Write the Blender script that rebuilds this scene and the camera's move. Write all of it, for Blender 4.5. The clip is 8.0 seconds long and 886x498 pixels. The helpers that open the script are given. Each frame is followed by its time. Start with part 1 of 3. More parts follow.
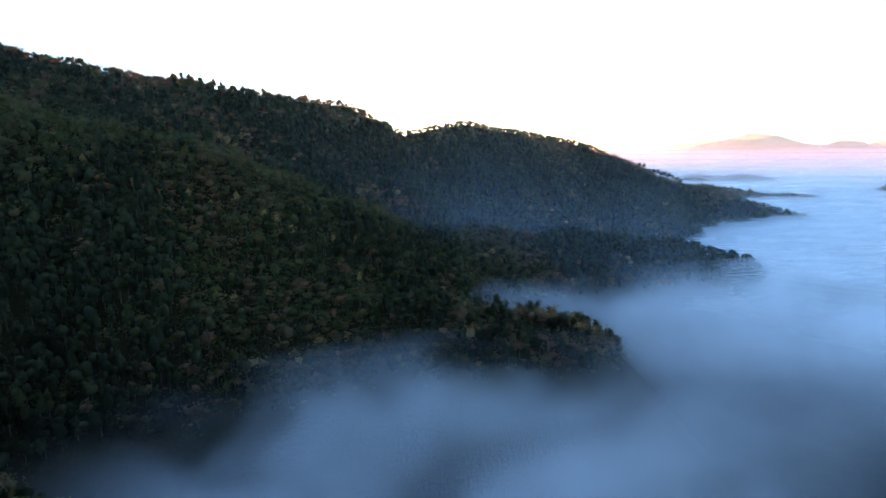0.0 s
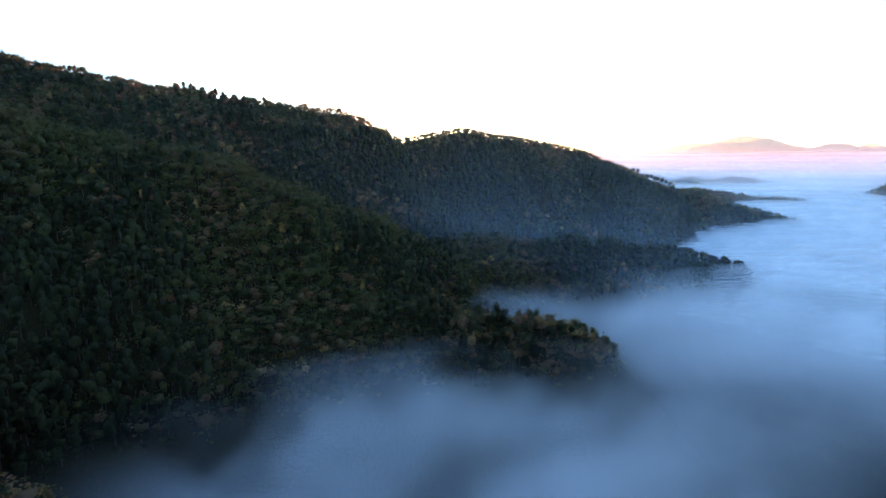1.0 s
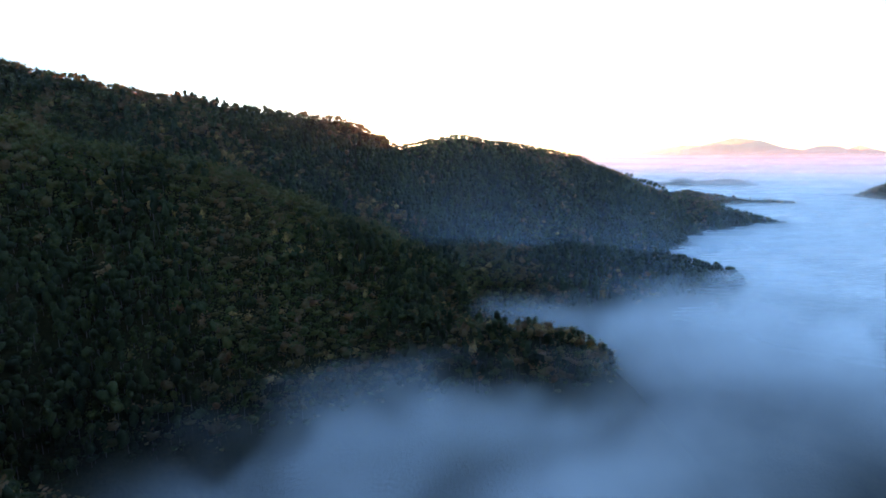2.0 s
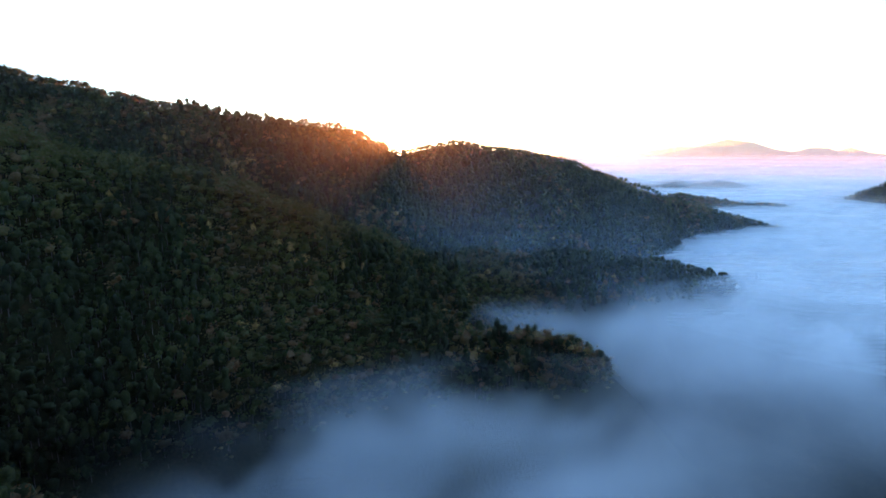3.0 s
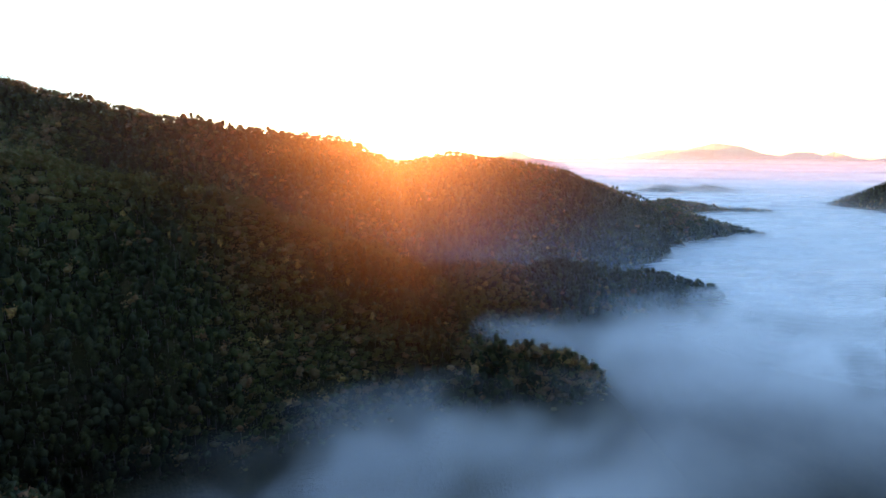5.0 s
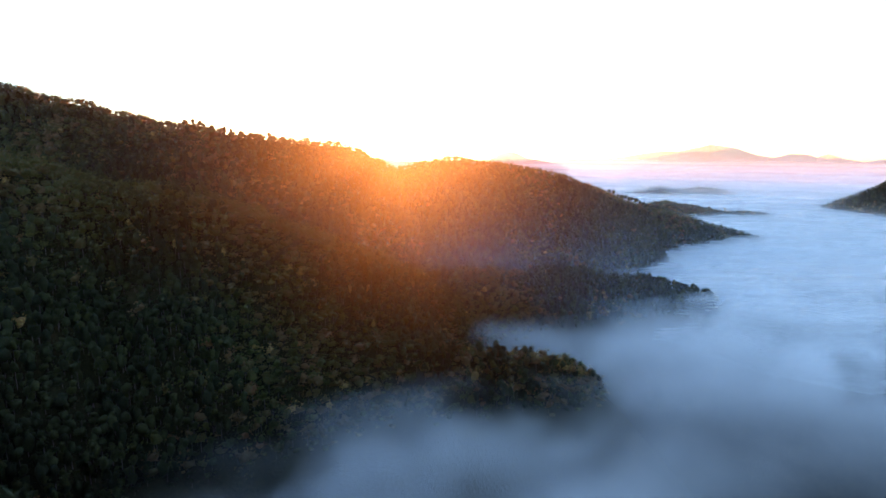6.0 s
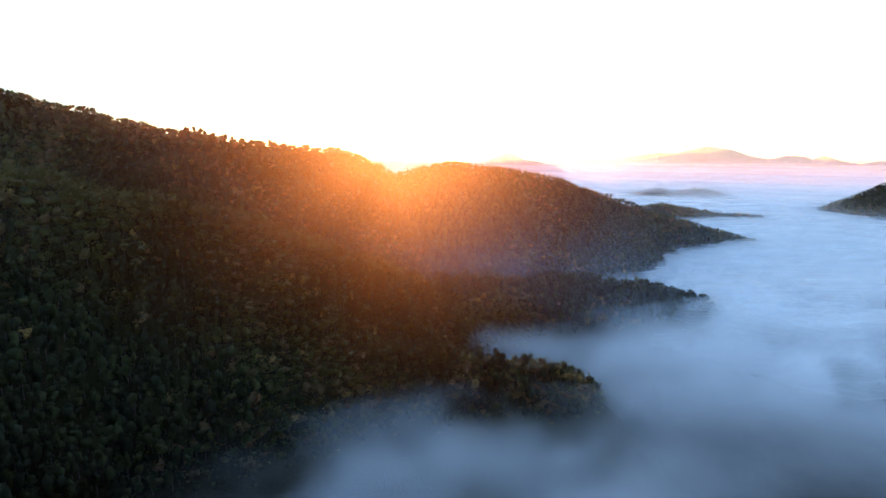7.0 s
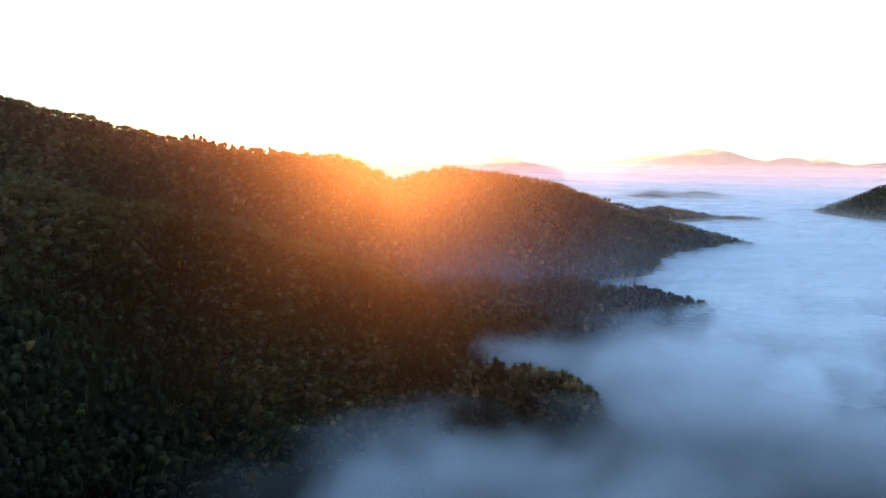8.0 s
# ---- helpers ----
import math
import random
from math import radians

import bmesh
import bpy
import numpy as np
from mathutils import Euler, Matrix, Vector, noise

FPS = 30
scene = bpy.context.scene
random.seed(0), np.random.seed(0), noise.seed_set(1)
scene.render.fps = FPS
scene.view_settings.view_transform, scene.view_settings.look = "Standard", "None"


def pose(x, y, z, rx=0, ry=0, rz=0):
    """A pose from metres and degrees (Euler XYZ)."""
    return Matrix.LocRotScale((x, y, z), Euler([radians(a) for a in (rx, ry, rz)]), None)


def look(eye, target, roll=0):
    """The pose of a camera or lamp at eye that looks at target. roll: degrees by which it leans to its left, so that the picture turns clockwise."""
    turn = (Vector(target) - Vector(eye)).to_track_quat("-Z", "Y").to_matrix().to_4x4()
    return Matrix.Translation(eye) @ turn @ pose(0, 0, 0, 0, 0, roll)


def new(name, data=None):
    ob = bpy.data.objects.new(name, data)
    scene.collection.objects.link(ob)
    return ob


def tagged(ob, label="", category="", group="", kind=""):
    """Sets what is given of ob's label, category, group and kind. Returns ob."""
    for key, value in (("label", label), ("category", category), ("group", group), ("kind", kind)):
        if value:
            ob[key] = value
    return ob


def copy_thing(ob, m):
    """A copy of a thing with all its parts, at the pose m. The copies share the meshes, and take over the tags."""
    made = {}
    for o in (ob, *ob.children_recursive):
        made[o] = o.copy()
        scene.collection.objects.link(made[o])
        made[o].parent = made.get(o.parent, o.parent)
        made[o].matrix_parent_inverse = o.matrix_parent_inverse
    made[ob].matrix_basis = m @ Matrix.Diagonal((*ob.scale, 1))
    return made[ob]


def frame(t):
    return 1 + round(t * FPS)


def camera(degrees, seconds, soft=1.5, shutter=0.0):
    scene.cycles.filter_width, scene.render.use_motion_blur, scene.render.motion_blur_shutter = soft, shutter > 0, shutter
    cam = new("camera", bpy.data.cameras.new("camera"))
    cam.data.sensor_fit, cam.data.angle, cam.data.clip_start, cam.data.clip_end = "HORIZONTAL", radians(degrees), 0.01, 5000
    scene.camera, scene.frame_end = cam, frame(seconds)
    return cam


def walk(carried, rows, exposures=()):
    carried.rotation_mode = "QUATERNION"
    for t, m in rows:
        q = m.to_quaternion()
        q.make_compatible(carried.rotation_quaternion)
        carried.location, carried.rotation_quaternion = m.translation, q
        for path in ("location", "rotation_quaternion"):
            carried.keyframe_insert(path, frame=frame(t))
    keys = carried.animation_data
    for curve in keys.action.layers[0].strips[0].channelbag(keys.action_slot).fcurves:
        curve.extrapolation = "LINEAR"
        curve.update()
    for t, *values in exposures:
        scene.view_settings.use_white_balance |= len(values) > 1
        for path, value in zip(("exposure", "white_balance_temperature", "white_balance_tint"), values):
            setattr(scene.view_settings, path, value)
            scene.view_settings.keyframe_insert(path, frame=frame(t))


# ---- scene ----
cam = camera(82, 8.0, soft=1.7)
PATH = [
    (0.0, look((-0.00, 0.00, 130.00), (-0.000, 98.318, 111.736), -0.59)),
    (0.5, look((-2.29, -3.57, 133.55), (-1.704, 94.770, 115.410), -0.54)),
    (1.0, look((-4.80, -7.06, 137.04), (-3.597, 91.283, 118.966), -0.49)),
    (1.5, look((-7.29, -10.43, 140.74), (-5.433, 87.905, 122.687), -0.42)),
    (3.0, look((-15.10, -20.43, 152.30), (-11.449, 77.852, 134.201), -0.20)),
    (3.5, look((-17.37, -23.46, 156.08), (-13.143, 74.796, 137.971), -0.10)),
    (4.0, look((-19.60, -26.35, 159.85), (-14.872, 71.882, 141.736), 0.00)),
    (4.5, look((-21.68, -28.95, 163.48), (-16.548, 69.252, 145.328), 0.10)),
    (6.0, look((-26.90, -35.92, 173.72), (-20.650, 62.216, 155.525), 0.37)),
    (6.5, look((-28.41, -37.70, 177.09), (-21.866, 60.413, 158.888), 0.43)),
    (7.0, look((-29.57, -38.64, 180.66), (-22.778, 59.460, 162.488), 0.46)),
    (7.5, look((-30.46, -39.19, 184.04), (-23.442, 58.906, 165.929), 0.47)),
    (8.0, look((-31.13, -39.53, 187.30), (-23.962, 58.562, 169.252), 0.48)),
]
walk(cam, PATH, [(0.0, 2.92, 5400, 11), (3.4, 2.92, 5400, 11), (4.4, 2.95, 6050, 13), (8.0, 2.92, 6050, 13)])

# ---------------------------------------------------------------- light
SUN_BEARING, SUN_HEIGHT = -2.0, 0.50      # degrees; the sun stands just behind the ridge
world = bpy.data.worlds.new("dawn_sky")
scene.world = world
world.use_nodes = True
wn, wl = world.node_tree.nodes, world.node_tree.links
sky = wn.new("ShaderNodeTexSky")
sky.sky_type = "NISHITA"
sky.sun_disc = False
sky.sun_elevation = radians(SUN_HEIGHT + 3.0)
sky.sun_rotation = radians(SUN_BEARING)
sky.altitude = 300
sky.air_density, sky.dust_density, sky.ozone_density = 1.0, 0.4, 2.6
wn["Background"].inputs["Strength"].default_value = 0.132
soften = wn.new("ShaderNodeHueSaturation")
soften.inputs["Saturation"].default_value = 0.85
wl.new(sky.outputs["Color"], soften.inputs["Color"])
wl.new(soften.outputs["Color"], wn["Background"].inputs["Color"])

sun_data = bpy.data.lights.new("sun", "SUN")
sun_data.energy, sun_data.angle, sun_data.color = 5.0, radians(0.5), (1.0, 0.265, 0.05)
sun = new("sun", sun_data)
sun_way = Vector((math.sin(radians(SUN_BEARING)), math.cos(radians(SUN_BEARING)), math.tan(radians(SUN_HEIGHT))))
sun.matrix_world = look((0, 0, 600), Vector((0, 0, 600)) - sun_way)
scene.cycles.transparent_max_bounces = 48

# ---------------------------------------------------------------- materials


class Nodes:
    """A small helper that adds and links shader nodes."""

    def __init__(self, name):
        self.mat = bpy.data.materials.new(name)
        self.mat.use_nodes = True
        self.tree = self.mat.node_tree
        self.bsdf = self.tree.nodes["Principled BSDF"]
        self.out = self.tree.nodes["Material Output"]

    def add(self, kind, settings=None, **inputs):
        n = self.tree.nodes.new(kind)
        for k, v in (settings or {}).items():
            setattr(n, k, v)
        for k, v in inputs.items():
            self.put(n, k.replace("_", " "), v)
        return n

    def put(self, n, key, v):
        socket = n.inputs[int(key)] if key.isdigit() else n.inputs[key]
        if isinstance(v, bpy.types.NodeSocket):
            self.tree.links.new(v, socket)
        else:
            socket.default_value = v

    def math(self, op, a, b=0.0, clamp=False):
        n = self.tree.nodes.new("ShaderNodeMath")
        n.operation, n.use_clamp = op, clamp
        self.put(n, "0", a)
        self.put(n, "1", b)
        return n.outputs[0]

    def ramp(self, value, stops):
        n = self.tree.nodes.new("ShaderNodeValToRGB")
        e = n.color_ramp.elements
        while len(e) < len(stops):
            e.new(0.5)
        for el, (p, c) in zip(e, stops):
            el.position, el.color = p, (*c, 1)
        self.put(n, "0", value)
        return n.outputs[0]

    def noise(self, scale, detail=4.0, vector=None, rough=0.55):
        n = self.add("ShaderNodeTexNoise", None, Scale=scale, Detail=detail, Roughness=rough)
        if vector is not None:
            self.put(n, "Vector", vector)
        return n.outputs[0]

    def step(self, value, low, high):
        n = self.add("ShaderNodeMapRange", {"interpolation_type": "SMOOTHSTEP"})
        self.put(n, "0", value)
        n.inputs[1].default_value, n.inputs[2].default_value = low, high
        return n.outputs[0]


def foliage_material(name, stops, translucent=0.3):
    m = Nodes(name)
    tint = m.add("ShaderNodeAttribute", {"attribute_name": "tint"}).outputs["Fac"]
    pos = m.add("ShaderNodeNewGeometry").outputs["Position"]
    fine = m.noise(1.1, 4.0, pos)
    mix = m.math("ADD", tint, m.math("MULTIPLY", m.math("SUBTRACT", fine, 0.5), 0.45), True)
    col = m.ramp(mix, stops)
    m.put(m.bsdf, "Base Color", col)
    m.put(m.bsdf, "Roughness", 0.75)
    m.put(m.bsdf, "Specular IOR Level", 0.2)
    bump = m.add("ShaderNodeBump", None, Strength=0.8, Distance=0.55, Height=m.noise(1.7, 5.0, pos))
    m.put(m.bsdf, "Normal", bump.outputs[0])
    through_leaf = m.add("ShaderNodeVectorMath", {"operation": "MULTIPLY"})
    m.put(through_leaf, "0", col)
    through_leaf.inputs[1].default_value = (3.2, 2.6, 1.2)
    tr = m.add("ShaderNodeBsdfTranslucent", None, Color=through_leaf.outputs[0])
    mx = m.add("ShaderNodeMixShader", None)
    mx.inputs[0].default_value = translucent
    m.tree.links.new(m.bsdf.outputs[0], mx.inputs[1])
    m.tree.links.new(tr.outputs[0], mx.inputs[2])
    m.tree.links.new(mx.outputs[0], m.out.inputs[0])
    return m.mat


LEAF_STOPS = [(0.0, (0.015, 0.022, 0.011)), (0.30, (0.034, 0.040, 0.017)), (0.44, (0.058, 0.066, 0.023)), (0.54, (0.074, 0.060, 0.028)),
              (0.66, (0.090, 0.064, 0.036)), (0.80, (0.118, 0.066, 0.042)), (0.90, (0.20, 0.15, 0.06)), (1.0, (0.32, 0.26, 0.12))]
leaf_mat = foliage_material("forest_leaves", LEAF_STOPS, 0.42)


def bark_material():
    m = Nodes("bark")
    pos = m.add("ShaderNodeNewGeometry").outputs["Position"]
    col = m.ramp(m.noise(6.0, 5.0, pos), [(0.3, (0.055, 0.040, 0.030)), (0.7, (0.13, 0.10, 0.075))])
    m.put(m.bsdf, "Base Color", col)
    m.put(m.bsdf, "Roughness", 0.9)
    return m.mat


def soil_material():
    m = Nodes("forest_floor")
    pos = m.add("ShaderNodeNewGeometry").outputs["Position"]
    big, small = m.noise(0.03, 5.0, pos), m.noise(0.6, 5.0, pos)
    col = m.ramp(m.math("ADD", m.math("MULTIPLY", big, 0.5), m.math("MULTIPLY", small, 0.5)),
                 [(0.3, (0.012, 0.014, 0.006)), (0.55, (0.028, 0.023, 0.010)), (0.75, (0.052, 0.034, 0.017))])
    m.put(m.bsdf, "Base Color", col)
    m.put(m.bsdf, "Roughness", 0.95)
    m.put(m.bsdf, "Specular IOR Level", 0.0)
    bump = m.add("ShaderNodeBump", None, Strength=0.6, Distance=1.0, Height=small)
    m.put(m.bsdf, "Normal", bump.outputs[0])
    return m.mat


bark_mat, soil_mat = bark_material(), soil_material()

# ---------------------------------------------------------------- land
S = 1.3          # metres per plan unit
CANOPY = 7.0     # plan units from the ground to the tops of the trees


def value_noise(x, y, seed):
    ix, iy = np.floor(x).astype(np.int64), np.floor(y).astype(np.int64)
    fx, fy = x - ix, y - iy
    fx, fy = fx * fx * (3 - 2 * fx), fy * fy * (3 - 2 * fy)

    def lattice(a, b):
        h = (a * 374761393 + b * 668265263 + seed * 974634777) & 0xFFFFFFFF
        h = ((h ^ (h >> 13)) * 1274126177) & 0xFFFFFFFF
        return ((h ^ (h >> 16)) & 0xFFFF) / 65535.0

    a, b, c, d = lattice(ix, iy), lattice(ix + 1, iy), lattice(ix, iy + 1), lattice(ix + 1, iy + 1)
    return (a * (1 - fx) + b * fx) * (1 - fy) + (c * (1 - fx) + d * fx) * fy - 0.5


def fbm(x, y, size, octaves=4, seed=0):
    out, amp = 0.0, 1.0
    for k in range(octaves):
        out = out + amp * value_noise(x / size + 17.3 * k, y / size - 9.1 * k, seed + k)
        size, amp = size * 0.5, amp * 0.5
    return out


# crests: plan points with the height of the tree tops, the fall of the flanks, the breadth of the top
CRESTS = [
    ([(-900, 250, 210), (-700, 340, 200), (-520, 400, 208), (-375, 425, 200), (-250, 395, 168), (-172, 367, 154), (-155, 382, 152), (-80, 440, 148),
      (-34, 475, 126), (22, 516, 136), (102, 573, 125), (173, 616, 112), (235, 665, 95), (290, 710, 75), (318, 716, 67),
      (420, 760, 42), (526, 798, 14), (560, 785, 5), (600, 775, -25)], 1.1, 8),
    ([(-420, 225, 168), (-330, 217, 155), (-205, 238, 129), (-176, 250, 118), (-115, 270, 107), (-90, 285, 93), (-50, 296, 73), (-18, 306, 54),
      (8, 318, 28), (40, 330, -25)], 1.2, 24),
    ([(-60, 300, 66), (0, 330, 52), (89, 368, 44), (150, 377, 37), (203, 381, 29), (229, 376, 19), (250, 372, 2), (275, 368, -25)], 1.25, 5),
    ([(-60, 240, 40), (-20, 236, 35), (30, 232, 28), (60, 229, 25), (74, 228, 17), (95, 225, -20)], 1.1, 9),
    ([(-420, 110, 135), (-250, 105, 92), (-140, 86, 64), (-75, 70, 50), (-48, 64, 47), (-24, 56, 20), (0, 50, -15)], 1.5, 6),
    ([(1050, 1285, -20), (1070, 1272, 0), (1094, 1265, 6), (1150, 1225, 24), (1190, 1195, 62), (1235, 1170, 98), (1400, 1150, 112),
      (1650, 1150, 100)], 0.55, 12),
    ([(520, 1170, 20), (590, 1150, 31), (640, 1140, 20), (700, 1130, 9), (742, 1124, 7), (800, 1115, 6), (840, 1112, -8)], 0.4, 10),
    ([(800, 1790, -4), (850, 1792, 14), (892, 1795, 24), (940, 1790, 14), (975, 1795, 3)], 0.25, 14),
    ([(975, 1790, 4), (1010, 1795, 20), (1040, 1800, 24), (1085, 1810, 20), (1130, 1815, 2)], 0.25, 14),
]


def land_height(x, y):
    """The height of the ground in metres, for arrays of plan places in metres."""
    px, py = x / S, y / S
    wx = px + 22 * fbm(px, py, 90, 3, 5)
    wy = py + 22 * fbm(px, py, 90, 3, 9)
    best = np.full(np.shape(px), -60.0)
    for k, (line, fall, breadth) in enumerate(CRESTS):
        mix = 0.35 if k < 5 else 0.2
        qx, qy = px * (1 - mix) + wx * mix, py * (1 - mix) + wy * mix
        ridge = np.full(np.shape(px), -1e3)
        line_top, run, across, so_far = ridge, ridge, ridge, 0.0
        for (ax, ay, az), (bx, by, bz) in zip(line, line[1:]):
            dx, dy = bx - ax, by - ay
            u = np.clip(((qx - ax) * dx + (qy - ay) * dy) / (dx * dx + dy * dy), 0, 1)
            d = np.hypot(qx - ax - u * dx, qy - ay - u * dy)
            h = az + u * (bz - az) - fall * (np.sqrt(d * d + breadth * breadth) - breadth)
            nearer = h > ridge
            line_top = np.where(nearer, az + u * (bz - az), line_top)
            run = np.where(nearer, so_far + u * math.hypot(dx, dy), run)
            across = np.where(nearer, d, across)
            so_far += math.hypot(dx, dy)
            ridge = np.maximum(ridge, h)
        if k < 3:
            low = np.clip((line_top - ridge) / 50, 0, 1)
            gully = 1 - 2 * np.abs(fbm(run / 46, across / 190, 1.0, 3, 41 + k))
            ridge = ridge + 17 * low * (gully - 0.75)
        diff = best - ridge
        soft = 9.0
        best = np.maximum(best, ridge) + np.clip(1 - np.abs(diff) / soft, 0, 1) ** 2 * soft * 0.25
    best = best - CANOPY + 3.0 * fbm(px, py, 34, 4, 21) + 5.0 * fbm(px, py, 110, 2, 33)
    return np.maximum(best, -48.0) * S


def grid_mesh(name, xs, ys, height):
    gx, gy = np.meshgrid(xs, ys)
    gz = height(gx, gy)
    co = np.stack([gx, gy, gz], -1).reshape(-1, 3)
    nx, ny = len(xs), len(ys)
    i = np.arange(nx * ny).reshape(ny, nx)
    quads = np.stack([i[:-1, :-1], i[:-1, 1:], i[1:, 1:], i[1:, :-1]], -1).reshape(-1, 4)
    return mesh_from(name, co, quads, smooth=True)


def mesh_from(name, co, faces, smooth=False):
    me = bpy.data.meshes.new(name)
    n, k = faces.shape
    me.vertices.add(len(co))
    me.vertices.foreach_set("co", np.ascontiguousarray(co, dtype=np.float32).ravel())
    me.loops.add(n * k)
    me.loops.foreach_set("vertex_index", np.ascontiguousarray(faces, dtype=np.int32).ravel())
    me.polygons.add(n)
    me.polygons.foreach_set("loop_start", np.arange(0, n * k, k, dtype=np.int32))
    if smooth:
        me.polygons.foreach_set("use_smooth", np.ones(n, dtype=bool))
    me.update(calc_edges=True)
    return me


ground_xs = np.concatenate([np.arange(-4800, -800, 200), np.arange(-800, 900, 7), np.arange(900, 2300, 18), np.arange(2300, 4801, 200)])
ground_ys = np.concatenate([np.arange(-4800, -200, 200), np.arange(-200, 1150, 7), np.arange(1150, 2500, 18), np.arange(2500, 4801, 200)])
ground = new("ground", grid_mesh("ground", ground_xs, ground_ys, land_height))
ground.data.materials.append(soil_mat)
tagged(ground, "steep wooded mountain ground with ridges, spurs and valleys", "ground", kind="structure")

# ---------------------------------------------------------------- trees
rng = np.random.default_rng(11)


def crown_clumps(kind, count, size, r):
    """Leaf clumps of one crown of height 1 and breadth about 0.5, as folded leaves of two triangles: places and corners."""
    if kind == "pine":
        u = r.uniform(0, 1, count)
        z = 0.38 + 0.62 * u ** 0.85
        rad = 0.25 * np.sqrt(np.clip(1.04 - z, 0, 1) / 0.66) * np.sqrt(r.uniform(0.35, 1, count))
        a = r.uniform(0, 2 * math.pi, count)
        c = np.stack([rad * np.cos(a), rad * np.sin(a), z], -1)
    else:
        v = r.normal(size=(count, 3))
        v /= np.linalg.norm(v, axis=1)[:, None]
        v *= r.uniform(0.55, 1.0, count)[:, None] ** 0.5
        lobes = r.uniform(-0.12, 0.12, (4, 3))
        c = v * np.array([0.25, 0.25, 0.27]) + np.array([0, 0, 0.70]) + lobes[r.integers(0, 4, count)]
    e1 = r.normal(size=(count, 3))
    e1 /= np.linalg.norm(e1, axis=1)[:, None]
    e2 = r.normal(size=(count, 3))
    e2 -= (e1 * e2).sum(1)[:, None] * e1
    e2 /= np.linalg.norm(e2, axis=1)[:, None]
    n = np.cross(e1, e2)
    s = size * r.uniform(0.6, 1.25, count)[:, None]
    quad = np.stack([c - e1 * s, c - e2 * s * 0.7 + n * s * 0.3, c + e1 * s, c + e2 * s * 0.8 + n * s * 0.2], 1)
    return quad.reshape(-1, 3)


ICO_V = np.array([(0, 0, 1)] + [(0.894 * math.cos(k * 1.2566), 0.894 * math.sin(k * 1.2566), 0.447) for k in range(5)]
                 + [(0.894 * math.cos(k * 1.2566 + 0.6283), 0.894 * math.sin(k * 1.2566 + 0.6283), -0.447) for k in range(5)] + [(0, 0, -1)])
ICO_F = np.array([(0, 1 + k, 1 + (k + 1) % 5) for k in range(5)] + [(1 + k, 6 + k, 1 + (k + 1) % 5) for k in range(5)]
                 + [(1 + (k + 1) % 5, 6 + k, 6 + (k + 1) % 5) for k in range(5)] + [(6 + k, 11, 6 + (k + 1) % 5) for k in range(5)])


def crown_lumps(kind, count, r):
    """Uneven masses of leaves of one crown of height 1 and breadth about 0.5: corners and triangles."""
    co, tri = [], []
    for k in range(count):
        v = ICO_V * r.uniform(0.55, 1.25, (12, 1))
        a = r.uniform(0, 2 * math.pi)
        if kind == "pine":
            z = 0.48 + 0.34 * k / max(count - 1, 1)
            out = 0.15 * (1.15 - z) / 0.7 * r.uniform(0.6, 1.3)
            size = np.array([0.175, 0.175, 0.24]) * (1.35 - 0.75 * (z - 0.4)) * r.uniform(0.75, 1.15)
        else:
            z = r.uniform(0.52, 0.84)
            out = r.uniform(0.05, 0.17) if k else 0.0
            size = np.array([0.175, 0.175, 0.19]) * r.uniform(0.7, 1.2)
        co.append(v * size + np.array([out * math.cos(a), out * math.sin(a), z]))
        tri.append(ICO_F + 12 * k)
    return np.concatenate(co), np.concatenate(tri)


